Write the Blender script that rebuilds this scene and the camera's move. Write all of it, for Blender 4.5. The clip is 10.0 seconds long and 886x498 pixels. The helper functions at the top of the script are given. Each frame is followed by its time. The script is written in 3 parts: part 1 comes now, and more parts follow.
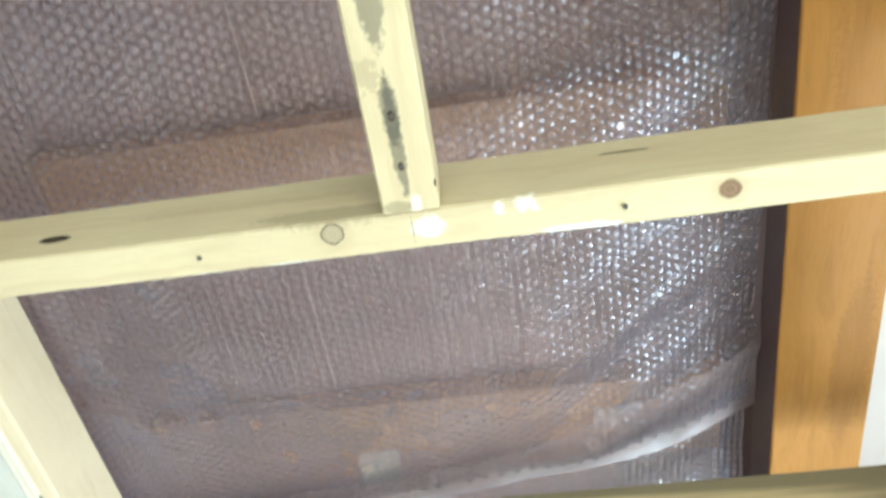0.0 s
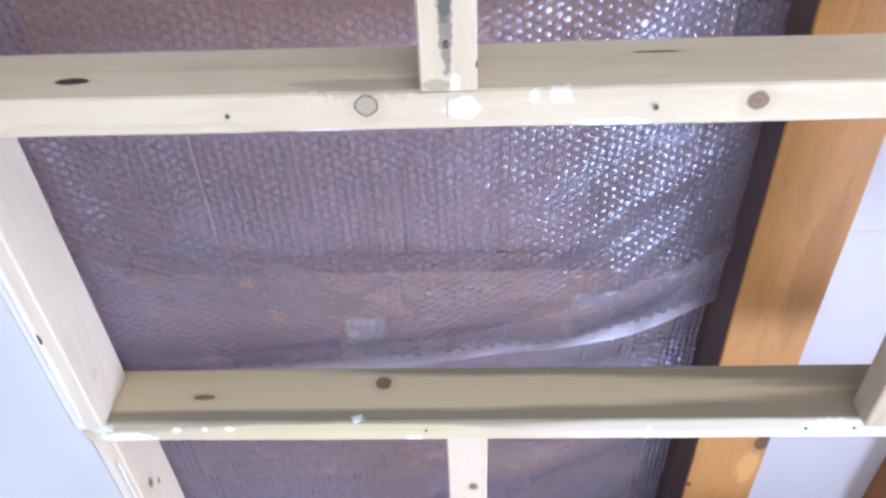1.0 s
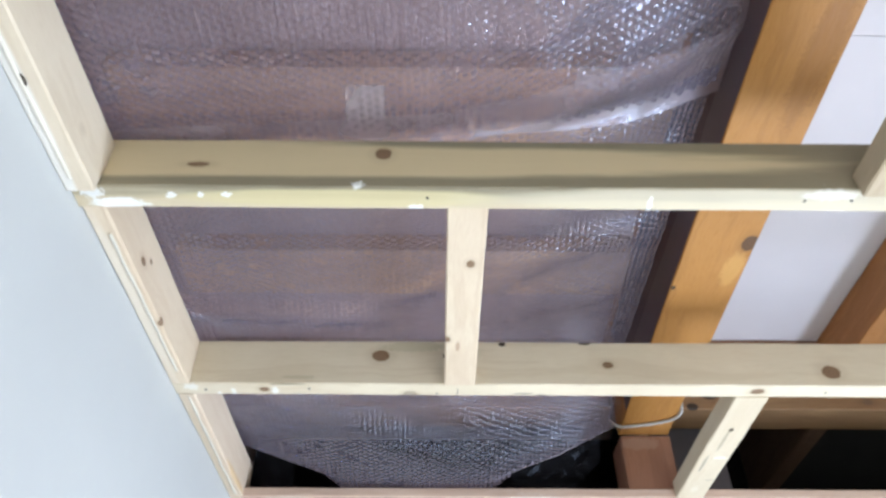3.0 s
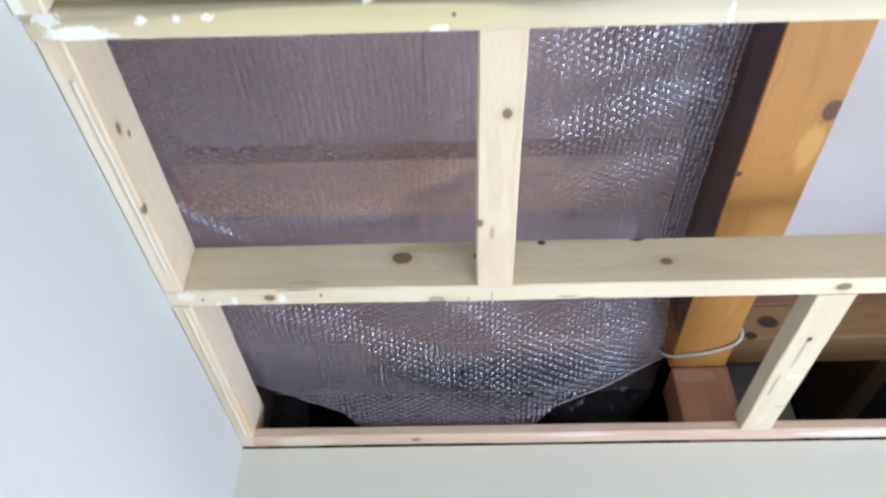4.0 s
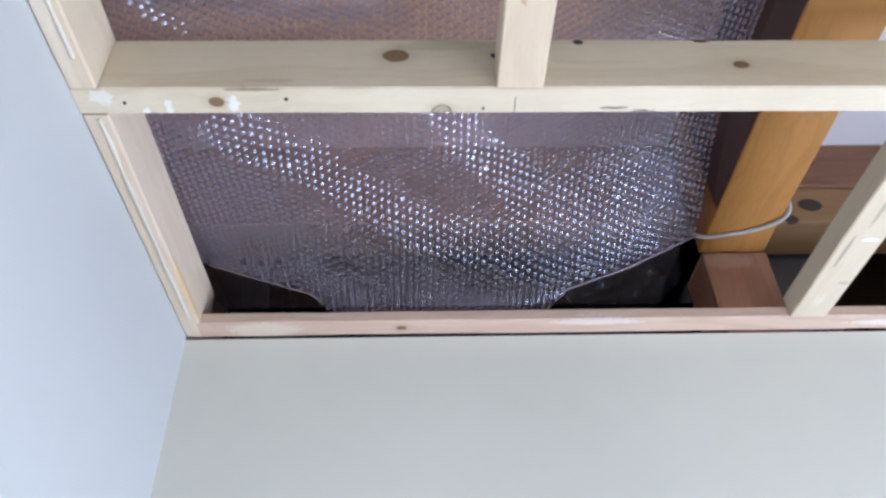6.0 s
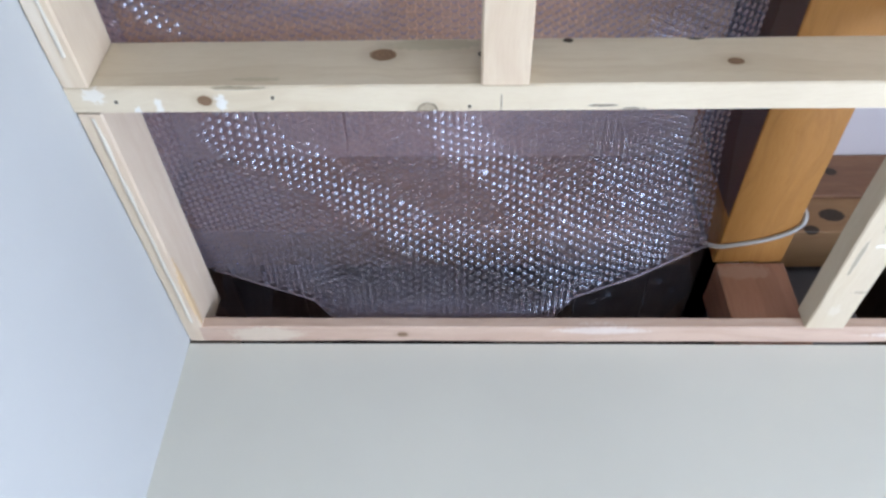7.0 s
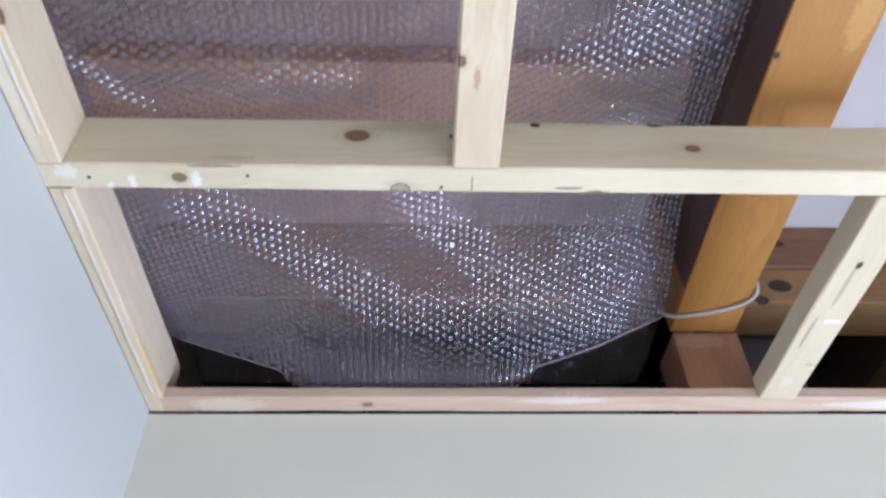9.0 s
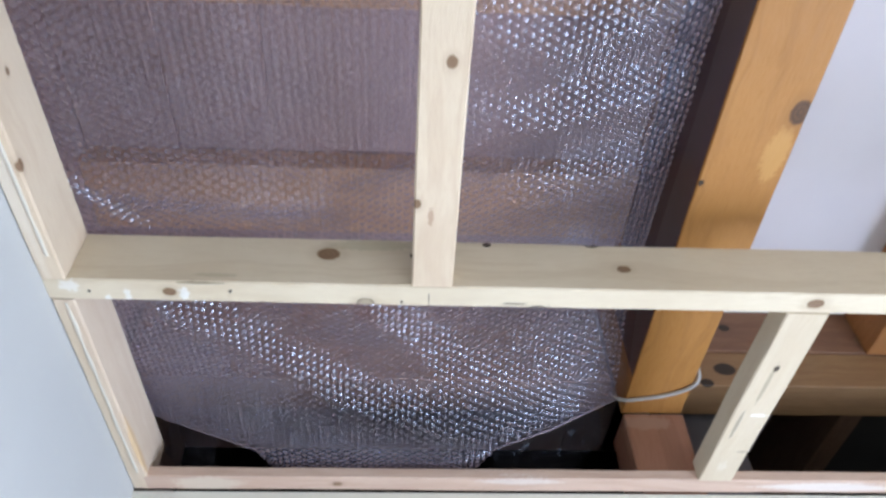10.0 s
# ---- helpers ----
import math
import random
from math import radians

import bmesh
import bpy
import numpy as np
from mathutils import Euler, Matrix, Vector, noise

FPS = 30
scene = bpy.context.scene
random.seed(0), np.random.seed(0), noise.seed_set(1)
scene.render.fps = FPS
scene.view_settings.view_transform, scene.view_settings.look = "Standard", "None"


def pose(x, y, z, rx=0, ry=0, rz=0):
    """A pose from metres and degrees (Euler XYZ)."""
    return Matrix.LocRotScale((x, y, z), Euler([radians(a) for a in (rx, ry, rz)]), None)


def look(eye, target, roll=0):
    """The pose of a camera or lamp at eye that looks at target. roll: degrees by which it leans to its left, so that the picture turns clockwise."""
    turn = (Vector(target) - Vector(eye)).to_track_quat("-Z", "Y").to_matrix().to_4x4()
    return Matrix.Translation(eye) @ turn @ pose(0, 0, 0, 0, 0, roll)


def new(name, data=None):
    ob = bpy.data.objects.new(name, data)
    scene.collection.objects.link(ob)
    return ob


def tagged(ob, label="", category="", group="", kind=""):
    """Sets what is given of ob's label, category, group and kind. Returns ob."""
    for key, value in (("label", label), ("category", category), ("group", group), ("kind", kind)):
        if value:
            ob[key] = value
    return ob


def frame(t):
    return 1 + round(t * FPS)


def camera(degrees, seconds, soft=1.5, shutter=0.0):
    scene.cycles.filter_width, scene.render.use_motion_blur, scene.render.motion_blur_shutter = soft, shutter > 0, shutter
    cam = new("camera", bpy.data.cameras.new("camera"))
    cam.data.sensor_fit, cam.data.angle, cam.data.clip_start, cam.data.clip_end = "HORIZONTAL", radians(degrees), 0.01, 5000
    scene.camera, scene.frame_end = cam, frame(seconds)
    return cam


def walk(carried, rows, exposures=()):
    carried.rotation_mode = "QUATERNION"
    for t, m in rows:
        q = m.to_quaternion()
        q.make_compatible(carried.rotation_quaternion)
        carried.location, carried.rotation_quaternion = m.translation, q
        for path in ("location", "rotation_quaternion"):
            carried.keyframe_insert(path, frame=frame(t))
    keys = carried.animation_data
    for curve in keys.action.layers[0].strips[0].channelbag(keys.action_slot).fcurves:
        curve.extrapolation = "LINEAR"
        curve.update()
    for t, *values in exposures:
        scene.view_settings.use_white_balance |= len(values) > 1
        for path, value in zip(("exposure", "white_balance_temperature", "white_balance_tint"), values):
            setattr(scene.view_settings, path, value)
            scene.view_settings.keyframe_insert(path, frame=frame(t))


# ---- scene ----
cam = camera(61.7, 10.0, 2.7, 0.4)
PATH = [
    (0, (0.511, -1.534, 1.696), (0.309, -0.548, 3.424), 3.3),
    (0.5, (0.48, -1.546, 1.688), (0.335, -0.36, 3.292), 2.1),
    (1, (0.451, -1.551, 1.684), (0.381, -0.277, 3.225), 1.6),
    (1.5, (0.428, -1.541, 1.67), (0.418, -0.208, 3.161), 0.9),
    (2, (0.43, -1.526, 1.637), (0.422, -0.128, 3.067), 1.0),
    (2.5, (0.42, -1.509, 1.619), (0.446, -0.025, 2.959), 0.2),
    (4, (0.4, -1.229, 1.6), (0.357, 0.28, 2.911), -0.1),
    (4.5, (0.356, -1.131, 1.61), (0.398, 0.401, 2.895), -2.1),
    (5, (0.321, -1.054, 1.617), (0.454, 0.506, 2.862), -4.2),
    (5.5, (0.323, -0.978, 1.626), (0.443, 0.585, 2.869), -3.7),
    (7, (0.405, -0.909, 1.61), (0.349, 0.612, 2.907), 1.3),
    (7.5, (0.394, -0.911, 1.608), (0.391, 0.587, 2.933), 0.3),
    (8, (0.376, -0.91, 1.603), (0.43, 0.608, 2.904), -0.7),
    (8.5, (0.375, -0.91, 1.613), (0.446, 0.593, 2.93), -0.9),
    (9, (0.387, -0.937, 1.618), (0.456, 0.487, 3.02), -1.5),
    (9.5, (0.414, -0.977, 1.618), (0.488, 0.392, 3.074), -2.1),
    (10, (0.415, -1.068, 1.601), (0.514, 0.278, 3.077), -1.8),
]
EXPOSURES = [(0.0, 0.43, 8000, -3), (0.5, 0.36, 6600, 9), (1.0, 0.26, 6150, 24), (2.0, 0.22, 6950, 19), (2.5, 0.18, 6850, 12), (4.5, 0.04, 6900, 13), (5.0, -0.01, 6500, 17), (7.5, -0.05, 6550, 15), (9.0, -0.05, 6600, 15), (10.0, -0.04, 6650, 15)]
walk(cam, [(t, look(eye, target, roll)) for t, eye, target, roll in PATH], EXPOSURES)


# ---- world and light ----
world = bpy.data.worlds.new("world")
scene.world = world
world.use_nodes = True
wn = world.node_tree
sky = wn.nodes.new("ShaderNodeTexSky")
sky.sky_type, sky.sun_disc = "NISHITA", False
sky.sun_elevation, sky.sun_rotation = radians(48), radians(108)
wn.links.new(sky.outputs[0], wn.nodes["Background"].inputs[0])
wn.nodes["Background"].inputs[1].default_value = 0.12

sun = new("sun", bpy.data.lights.new("sun", "SUN"))
sun.data.energy, sun.data.angle, sun.data.color = 2.5, radians(0.8), (1.0, 0.97, 0.92)
sun.matrix_world = look((4.0, -2.0, 3.6), (0.9, -1.0, 0.0))


def window_light(name, eye, target, w, h, watts, color):
    lamp = new(name, bpy.data.lights.new(name, "AREA"))
    lamp.data.shape, lamp.data.size, lamp.data.size_y = "RECTANGLE", w, h
    lamp.data.energy, lamp.data.color = watts, color
    lamp.matrix_world = look(eye, target)
    return lamp


window_light("window_daylight_east", (1.95, -0.47, 0.85), (0.0, -0.47, 0.85), 0.70, 0.95, 62, (0.62, 0.76, 1.0))
# Added fill light from the south, for the joists' near faces and north wall.
window_light("fill_light_south", (0.95, -3.06, 1.3), (0.95, 0.0, 1.3), 1.2, 1.2, 24, (0.82, 0.91, 1.0))


# ---- materials ----
class Nodes:
    """A material's node tree with short calls."""

    def __init__(self, name):
        self.mat = bpy.data.materials.new(name)
        self.mat.use_nodes = True
        self.t = self.mat.node_tree
        self.bsdf = self.t.nodes["Principled BSDF"]
        self.out = self.t.nodes["Material Output"]

    def n(self, kind, **inputs):
        node = self.t.nodes.new("ShaderNode" + kind)
        for key, value in inputs.items():
            self.put(node, key, value)
        return node

    def put(self, node, key, value):
        slot = node.inputs[int(key[1:])] if key[0] == "i" and key[1:].isdigit() else node.inputs[key]
        if isinstance(value, bpy.types.NodeSocket):
            self.t.links.new(value, slot)
        else:
            slot.default_value = value

    def math(self, op, a, b=0.0, clamp=False):
        node = self.n("Math", i0=a, i1=b)
        node.operation, node.use_clamp = op, clamp
        return node.outputs[0]

    def vec(self, op, a, b=(0, 0, 0)):
        node = self.n("VectorMath", i0=a, i1=b)
        node.operation = op
        return node.outputs[1] if op == "LENGTH" else node.outputs[0]

    def mix(self, fac, a, b, mode="MIX"):
        node = self.t.nodes.new("ShaderNodeMix")
        node.data_type, node.blend_type = "RGBA", mode
        for slot, value in ((0, fac), (6, a), (7, b)):
            if isinstance(value, bpy.types.NodeSocket):
                self.t.links.new(value, node.inputs[slot])
            else:
                node.inputs[slot].default_value = value
        return node.outputs[2]

    def ramp(self, value, lo, hi, a=0.0, b=1.0):
        node = self.n("MapRange", i0=value, i1=lo, i2=hi, i3=a, i4=b)
        node.interpolation_type = "SMOOTHSTEP"
        return node.outputs[0]

    def noise(self, vector, scale, detail=3.0, rough=0.55):
        node = self.n("TexNoise", Vector=vector, Scale=scale, Detail=detail, Roughness=rough)
        return node.outputs[0]

    def bump(self, height, strength, distance):
        node = self.n("Bump", Height=height, Strength=strength, Distance=distance)
        self.t.links.new(node.outputs[0], self.bsdf.inputs["Normal"])


def rgb(r, g, b):
    return (r, g, b, 1.0)


def wood(name, pale, dark, axis="x", knots=(), stains=(), rough=0.62, seed=0.0, grain=1.0):
    """Sawn softwood with its grain along axis. knots: (x, y, z, radius, stretch along the grain, style: 0 brown, 1 pale with a dark rim, 2 hole, 3 dark brown).
    stains: (x, y, z, half sizes, colour, strength)."""
    m = Nodes(name)
    pos = m.n("NewGeometry").outputs["Position"]
    along, across = 0.7, 9.0
    scale = {"x": (along, across, across), "y": (across, along, across), "z": (across, across, along)}[axis]
    wob = m.n("TexNoise", Vector=pos, Scale=5.0, Detail=2.0)
    shifted = m.vec("ADD", pos, m.vec("MULTIPLY", wob.outputs[1], (0.05, 0.05, 0.05)))
    stretched = m.vec("ADD", m.vec("MULTIPLY", shifted, scale), (seed * 3.1, seed * 1.7, seed))
    rings = m.noise(stretched, 3.2, 2.0)
    bands = m.math("PINGPONG", m.math("MULTIPLY", rings, 7.0), 1.0)
    bands = m.ramp(bands, 0.35, 1.0)
    fine = m.noise(m.vec("MULTIPLY", stretched, (1.0, 1.0, 1.0)), 46.0, 3.0, 0.7)
    blotch = m.noise(pos, 7.0, 4.0)
    col = m.mix(m.math("MULTIPLY", bands, 0.36 * grain), rgb(*pale), rgb(*dark))
    col = m.mix(m.math("MULTIPLY", m.ramp(fine, 0.4, 0.75), 0.28 * grain), col, rgb(*dark))
    col = m.mix(m.math("MULTIPLY", m.ramp(blotch, 0.35, 0.75), 0.35), col, rgb(*[0.5 * (p + d) * 0.92 for p, d in zip(pale, dark)]))
    fray = m.math("MULTIPLY", m.math("SUBTRACT", m.noise(m.vec("MULTIPLY", pos, scale), 9.0, 3.0), 0.5), 0.5)
    ragged = m.math("MULTIPLY", m.math("SUBTRACT", m.noise(pos, 190.0, 3.0), 0.5), 2.4)
    smear = m.math("ADD", m.math("MULTIPLY", fray, 2.2), m.math("MULTIPLY", ragged, 0.45))
    for sx, sy, sz, size, color, strength in stains:
        d = m.vec("LENGTH", m.vec("DIVIDE", m.vec("SUBTRACT", pos, (sx, sy, sz)), size))
        mask = m.ramp(m.math("ADD", d, ragged if max(size) < 0.015 else smear if max(size) < 0.15 else fray), 1.12, 0.72)
        col = m.mix(m.math("MULTIPLY", mask, strength), col, rgb(*color))
    for kx, ky, kz, r, stretch, style in knots:
        size = [r, r, r]
        size["xyz".index(axis)] = r * stretch
        d = m.vec("LENGTH", m.vec("DIVIDE", m.vec("SUBTRACT", pos, (kx, ky, kz)), size))
        d = m.math("ADD", d, m.math("MULTIPLY", ragged, 0.16))
        halo = m.ramp(d, 2.4, 0.9)
        col = m.mix(m.math("MULTIPLY", halo, 0.10 if style == 2 else 0.32), col, rgb(*[c * 0.75 for c in dark]))
        core = m.ramp(d, 1.08, 0.9)
        ring = m.ramp(m.math("FRACT", m.math("MULTIPLY", d, 2.6)), 0.3, 0.9)
        tones = {3: ((0.13, 0.06, 0.022), (0.08, 0.038, 0.015)), 0: ((0.24, 0.145, 0.08), (0.175, 0.10, 0.055)), 1: ((0.42, 0.35, 0.25), (0.36, 0.29, 0.2)), 2: ((0.05, 0.032, 0.02), (0.04, 0.026, 0.016))}[style]
        col = m.mix(core, col, m.mix(ring, rgb(*tones[0]), rgb(*tones[1])))
        if style == 1:
            rim = m.math("MULTIPLY", m.ramp(d, 0.82, 0.95), m.ramp(d, 1.1, 0.97))
            col = m.mix(rim, col, rgb(0.09, 0.07, 0.05))
    m.put(m.bsdf, "Base Color", col)
    m.put(m.bsdf, "Roughness", m.ramp(fine, 0.2, 0.8, rough - 0.1, rough + 0.12))
    m.bump(m.math("ADD", m.math("MULTIPLY", fine, 0.7), m.math("MULTIPLY", bands, 0.3)), 0.35, 0.0012)
    return m.mat


def paint(name, color, rough=0.75, relief=0.25, mottle=0.06, sheen=0.5):
    """Emulsion on plasterboard: faint roller texture and uneven tone."""
    m = Nodes(name)
    pos = m.n("NewGeometry").outputs["Position"]
    big = m.noise(pos, 2.3, 4.0)
    roller = m.noise(pos, 420.0, 2.0, 0.6)
    col = m.mix(m.ramp(big, 0.3, 0.7, 0.0, 1.0), rgb(*color), rgb(*[c * (1 - mottle) for c in color]))
    m.put(m.bsdf, "Base Color", col)
    m.put(m.bsdf, "Roughness", rough)
    m.put(m.bsdf, "Specular IOR Level", sheen)
    m.bump(roller, relief, 0.0006)
    return m.mat


def film(name, milk, milk_color, tint, gloss=1.0, ior=1.6, rough=0.12, relief=0.0):
    """Clear polythene: it lets most light through, scatters a little and shines."""
    m = Nodes(name)
    m.t.nodes.remove(m.bsdf)
    pos = m.n("NewGeometry").outputs["Position"]
    clear = m.n("BsdfTransparent", Color=rgb(*tint))
    dull = m.n("BsdfDiffuse", Color=rgb(*milk_color))
    thru = m.n("BsdfTranslucent", Color=rgb(*milk_color))
    # The blue tint paints the window sky's colour into the highlights.
    shine = m.n("BsdfGlossy", Color=rgb(0.76, 0.85, 1.0), Roughness=rough)
    fres = m.n("Fresnel", IOR=ior)
    cloud = m.noise(pos, 9.0, 4.0)
    if relief:
        ripple = m.n("Bump", Height=m.noise(pos, 38.0, 3.0), Strength=relief, Distance=0.004)
        for node in (shine, fres):
            m.t.links.new(ripple.outputs[0], node.inputs["Normal"])
    milky = m.n("MixShader", i0=0.25, i1=dull.outputs[0], i2=thru.outputs[0])
    body = m.n("MixShader", i0=m.ramp(cloud, 0.3, 0.75, milk * 0.7, milk * 1.3), i1=clear.outputs[0], i2=milky.outputs[0])
    coat = m.n("MixShader", i0=m.math("MULTIPLY", fres.outputs[0], gloss, True), i1=body.outputs[0], i2=shine.outputs[0])
    m.t.links.new(coat.outputs[0], m.out.inputs[0])
    return m.mat


PALE, PALE_DARK = (0.65, 0.56, 0.385), (0.50, 0.38, 0.24)
ORANGE, ORANGE_DARK = (0.46, 0.21, 0.05), (0.29, 0.118, 0.026)
BROWN, BROWN_DARK = (0.27, 0.14, 0.08), (0.16, 0.08, 0.045)
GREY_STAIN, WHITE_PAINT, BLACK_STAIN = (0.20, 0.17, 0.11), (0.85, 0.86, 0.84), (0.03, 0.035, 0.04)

wall_paint = paint("wall_paint", (0.66, 0.655, 0.585))
# Same white as the north wall, darkened to offset the east window's light.
toned_paint = paint("toned_wall_paint", (0.52, 0.535, 0.525))
ceiling_paint = paint("ceiling_paint", (0.78, 0.78, 0.76))
floor_sheet = wood("floor_boards", (0.62, 0.56, 0.48), (0.48, 0.41, 0.33), "y")
board_white = paint("white_board", (0.66, 0.64, 0.67), 0.6, 0.2, 0.09)
deck_wood = wood("deck_wood", (0.68, 0.51, 0.44), (0.49, 0.34, 0.27), "y", grain=0.7)
header_wood = wood("header_wood", (0.60, 0.40, 0.29), (0.42, 0.26, 0.18), "x", seed=3.3)
batten_wood = wood("batten_wood", (0.86, 0.56, 0.33), (0.66, 0.38, 0.20), "x")
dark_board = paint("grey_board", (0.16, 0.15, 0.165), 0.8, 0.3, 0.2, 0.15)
# Grey board darkened so that its colour holds the void's dimness.
void_shade_paint = paint("void_shade_paint", (0.05, 0.047, 0.045), 0.85, 0.3, 0.2, 0.1)
# Near-black colour puts the unlit void's darkness into the back wall.
void_dark = paint("void_darkness", (0.008, 0.007, 0.007), 0.9, 0.6, 0.3, 0.05)
frame_white = paint("window_frame_white", (0.8, 0.8, 0.8), 0.4, 0.05, 0.03)
wrap_film = film("bubble_wrap_film", 0.012, (0.60, 0.55, 0.66), (0.93, 0.91, 0.95), 0.10, 1.45, 0.30, 0.08)
# Milkier copy of the film; its haze also holds the near sheet's glint brightness.
hazy_lit_film = film("bubble_wrap_film_hazy_lit", 0.23, (0.80, 0.66, 0.72), (0.96, 0.93, 0.95), 0.15, 1.45, 0.32, 0.08)
bubble_film = film("bubble_film", 0.085, (0.70, 0.64, 0.74), (0.88, 0.86, 0.90), 0.85, 1.68, 0.23)
# Flat film tinted dark to hold the shade on the beam's side.
shaded_flange_film = film("flat_film_shaded", 0.5, (0.10, 0.062, 0.058), (0.50, 0.38, 0.37), 0.2, 1.4, 0.35, 0.1)
seam_film = film("doubled_film", 0.26, (0.84, 0.74, 0.80), (0.93, 0.90, 0.92), 0.05, 1.45, 0.5, 0.15)
loose_film = film("loose_film", 0.012, (0.5, 0.48, 0.56), (0.80, 0.79, 0.82), 0.12, 1.45, 0.25, 0.2)
tape_film = film("clear_tape", 0.30, (0.86, 0.80, 0.82), (0.97, 0.95, 0.95), 0.4, 1.45, 0.25, 0.05)


# ---- builders ----
def mesh_object(name, bm, material, parent=None, smooth=False):
    me = bpy.data.meshes.new(name)
    bm.to_mesh(me)
    bm.free()
    me.materials.append(material)
    if smooth:
        me.polygons.foreach_set("use_smooth", [True] * len(me.polygons))
    ob = new(name, me)
    if parent is not None:
        ob.parent = parent
    return ob


def part(name, bm, material, parent, label="", smooth=False):
    return tagged(mesh_object(name, bm, material, parent, smooth), label)


def box(bm, x0, x1, y0, y1, z0, z1):
    v = [bm.verts.new((x, y, z)) for x in (x0, x1) for y in (y0, y1) for z in (z0, z1)]
    for f in ((0, 1, 3, 2), (4, 6, 7, 5), (0, 4, 5, 1), (2, 3, 7, 6), (0, 2, 6, 4), (1, 5, 7, 3)):
        bm.faces.new([v[i] for i in f])


def slab(name, dims, material, label="", category="", kind="structure"):
    bm = bmesh.new()
    box(bm, *dims)
    return tagged(mesh_object(name, bm, material), label, category, kind=kind)


def timber_mesh(start, end, width, height, bevel=0.0018, warp=0.0009, seed=0.0, step=0.03):
    """A sawn bar from start to end (middle of its underside), slightly out of true, with eased arrises.
    width lies level across the bar, height goes up (or along y for an upright one)."""
    a, b = Vector(start), Vector(end)
    way = (b - a).normalized()
    if abs(way.z) > 0.9:
        side, up = Vector((1, 0, 0)), Vector((0, 1, 0))
    else:
        side = way.cross(Vector((0, 0, 1))).normalized()
        up = side.cross(way).normalized()
    w, c = width / 2, bevel
    outline = [(-w + c, 0), (w - c, 0), (w, c), (w, height - c), (w - c, height), (-w + c, height), (-w, height - c), (-w, c)]
    bm = bmesh.new()
    count = max(2, int((b - a).length / step))
    rings = []
    for i in range(count + 1):
        p = a.lerp(b, i / count)
        ring = []
        for k, (s, u) in enumerate(outline):
            q = p + side * s + up * u
            d = noise.noise(q * 7 + Vector((seed, seed * 2, k * 0.15))) * warp
            chip = max(0.0, noise.noise(q * 45 + Vector((seed * 5, 0, k))) - 0.25) * warp * 2.2
            inward = (Vector((0, 0, 0)) - (side * s + up * (u - height / 2))).normalized()
            ring.append(bm.verts.new(q + inward * (d + chip)))
        rings.append(ring)
    for r0, r1 in zip(rings, rings[1:]):
        for k in range(8):
            bm.faces.new((r0[k], r0[(k + 1) % 8], r1[(k + 1) % 8], r1[k]))
    bm.faces.new(list(reversed(rings[0])))
    bm.faces.new(rings[-1])
    bmesh.ops.recalc_face_normals(bm, faces=bm.faces)
    return bm


def timber(name, start, end, width, height, material, label, category, group="", **kw):
    return tagged(mesh_object(name, timber_mesh(start, end, width, height, **kw), material), label, category, group)


# ---- the room ----
ROOM_X, ROOM_Y, TOP = 1.9, -3.0, 2.2
slab("floor", (-0.1, ROOM_X + 0.1, ROOM_Y - 0.1, 0.6, -0.1, 0.0), floor_sheet, "pale timber floor of the small room", "floor")
slab("wall_west", (-0.1, 0.008, ROOM_Y - 0.1, -0.012, 0.0, 2.24), toned_paint, "white painted plasterboard wall ending under the bare ceiling frame", "wall")
slab("wall_north", (-0.1, ROOM_X + 0.1, -0.012, 0.012, 0.0, 2.196), wall_paint, "off-white painted plasterboard wall below the timber ledger", "wall")


def wall_with_window(name, along, at, out, u0, u1, w0, w1, z0, z1, label):
    """A wall of thickness out - at, from u0 to u1, with one opening w0..w1, z0..z1."""
    bm = bmesh.new()
    for a, b, c, d in ((u0, w0, 0, 2.62), (w1, u1, 0, 2.62), (w0, w1, 0, z0), (w0, w1, z1, 2.62)):
        lo, hi = sorted((at, out))
        if along == "y":
            box(bm, lo, hi, a, b, c, d)
        else:
            box(bm, a, b, lo, hi, c, d)
    return tagged(mesh_object(name, bm, wall_paint), label, "wall", kind="structure")


wall_with_window("wall_east", "y", ROOM_X, ROOM_X + 0.1, ROOM_Y - 0.1, 0.6, -0.86, -0.08, 0.33, 1.37, "white painted wall out of view with a window opening")
# The south opening is made up to house the fill light.
wall_with_window("wall_south", "x", ROOM_Y, ROOM_Y - 0.1, -0.1, ROOM_X, 0.33, 1.57, 0.68, 1.92, "white painted wall out of view with a window opening")


def window_frame(name, along, at, w0, w1, z0, z1):
    bm = bmesh.new()
    t = 0.03
    for a, b, c, d in ((w0, w0 + t, z0, z1), (w1 - t, w1, z0, z1), (w0 + t, w1 - t, z0, z0 + t), (w0 + t, w1 - t, z1 - t, z1)):
        if along == "y":
            box(bm, at, at + 0.03, a, b, c, d)
        else:
            box(bm, a, b, at - 0.03, at, c, d)
    return tagged(mesh_object(name, bm, frame_white), "white painted window frame out of view", "window", kind="structure")


window_frame("window_1", "y", ROOM_X + 0.002, -0.86, -0.08, 0.33, 1.37)
# Frame of the made-up south opening.
window_frame("fill_window", "x", ROOM_Y - 0.002, 0.33, 1.57, 0.68, 1.92)
slab("ceiling_1", (0.0, ROOM_X, ROOM_Y, -1.75, TOP, TOP + 0.012), ceiling_paint, "white boarded ceiling over the rear of the room", "ceiling")

# the roof void above the open frame
DECK = 2.60
bm = bmesh.new()
for y0, y1, low in ((ROOM_Y, -0.8195, 0.003), (-0.8165, 0.6, 0.0)):
    box(bm, 0.90, ROOM_X + 0.1, y0, y1, DECK - low, DECK + 0.02)
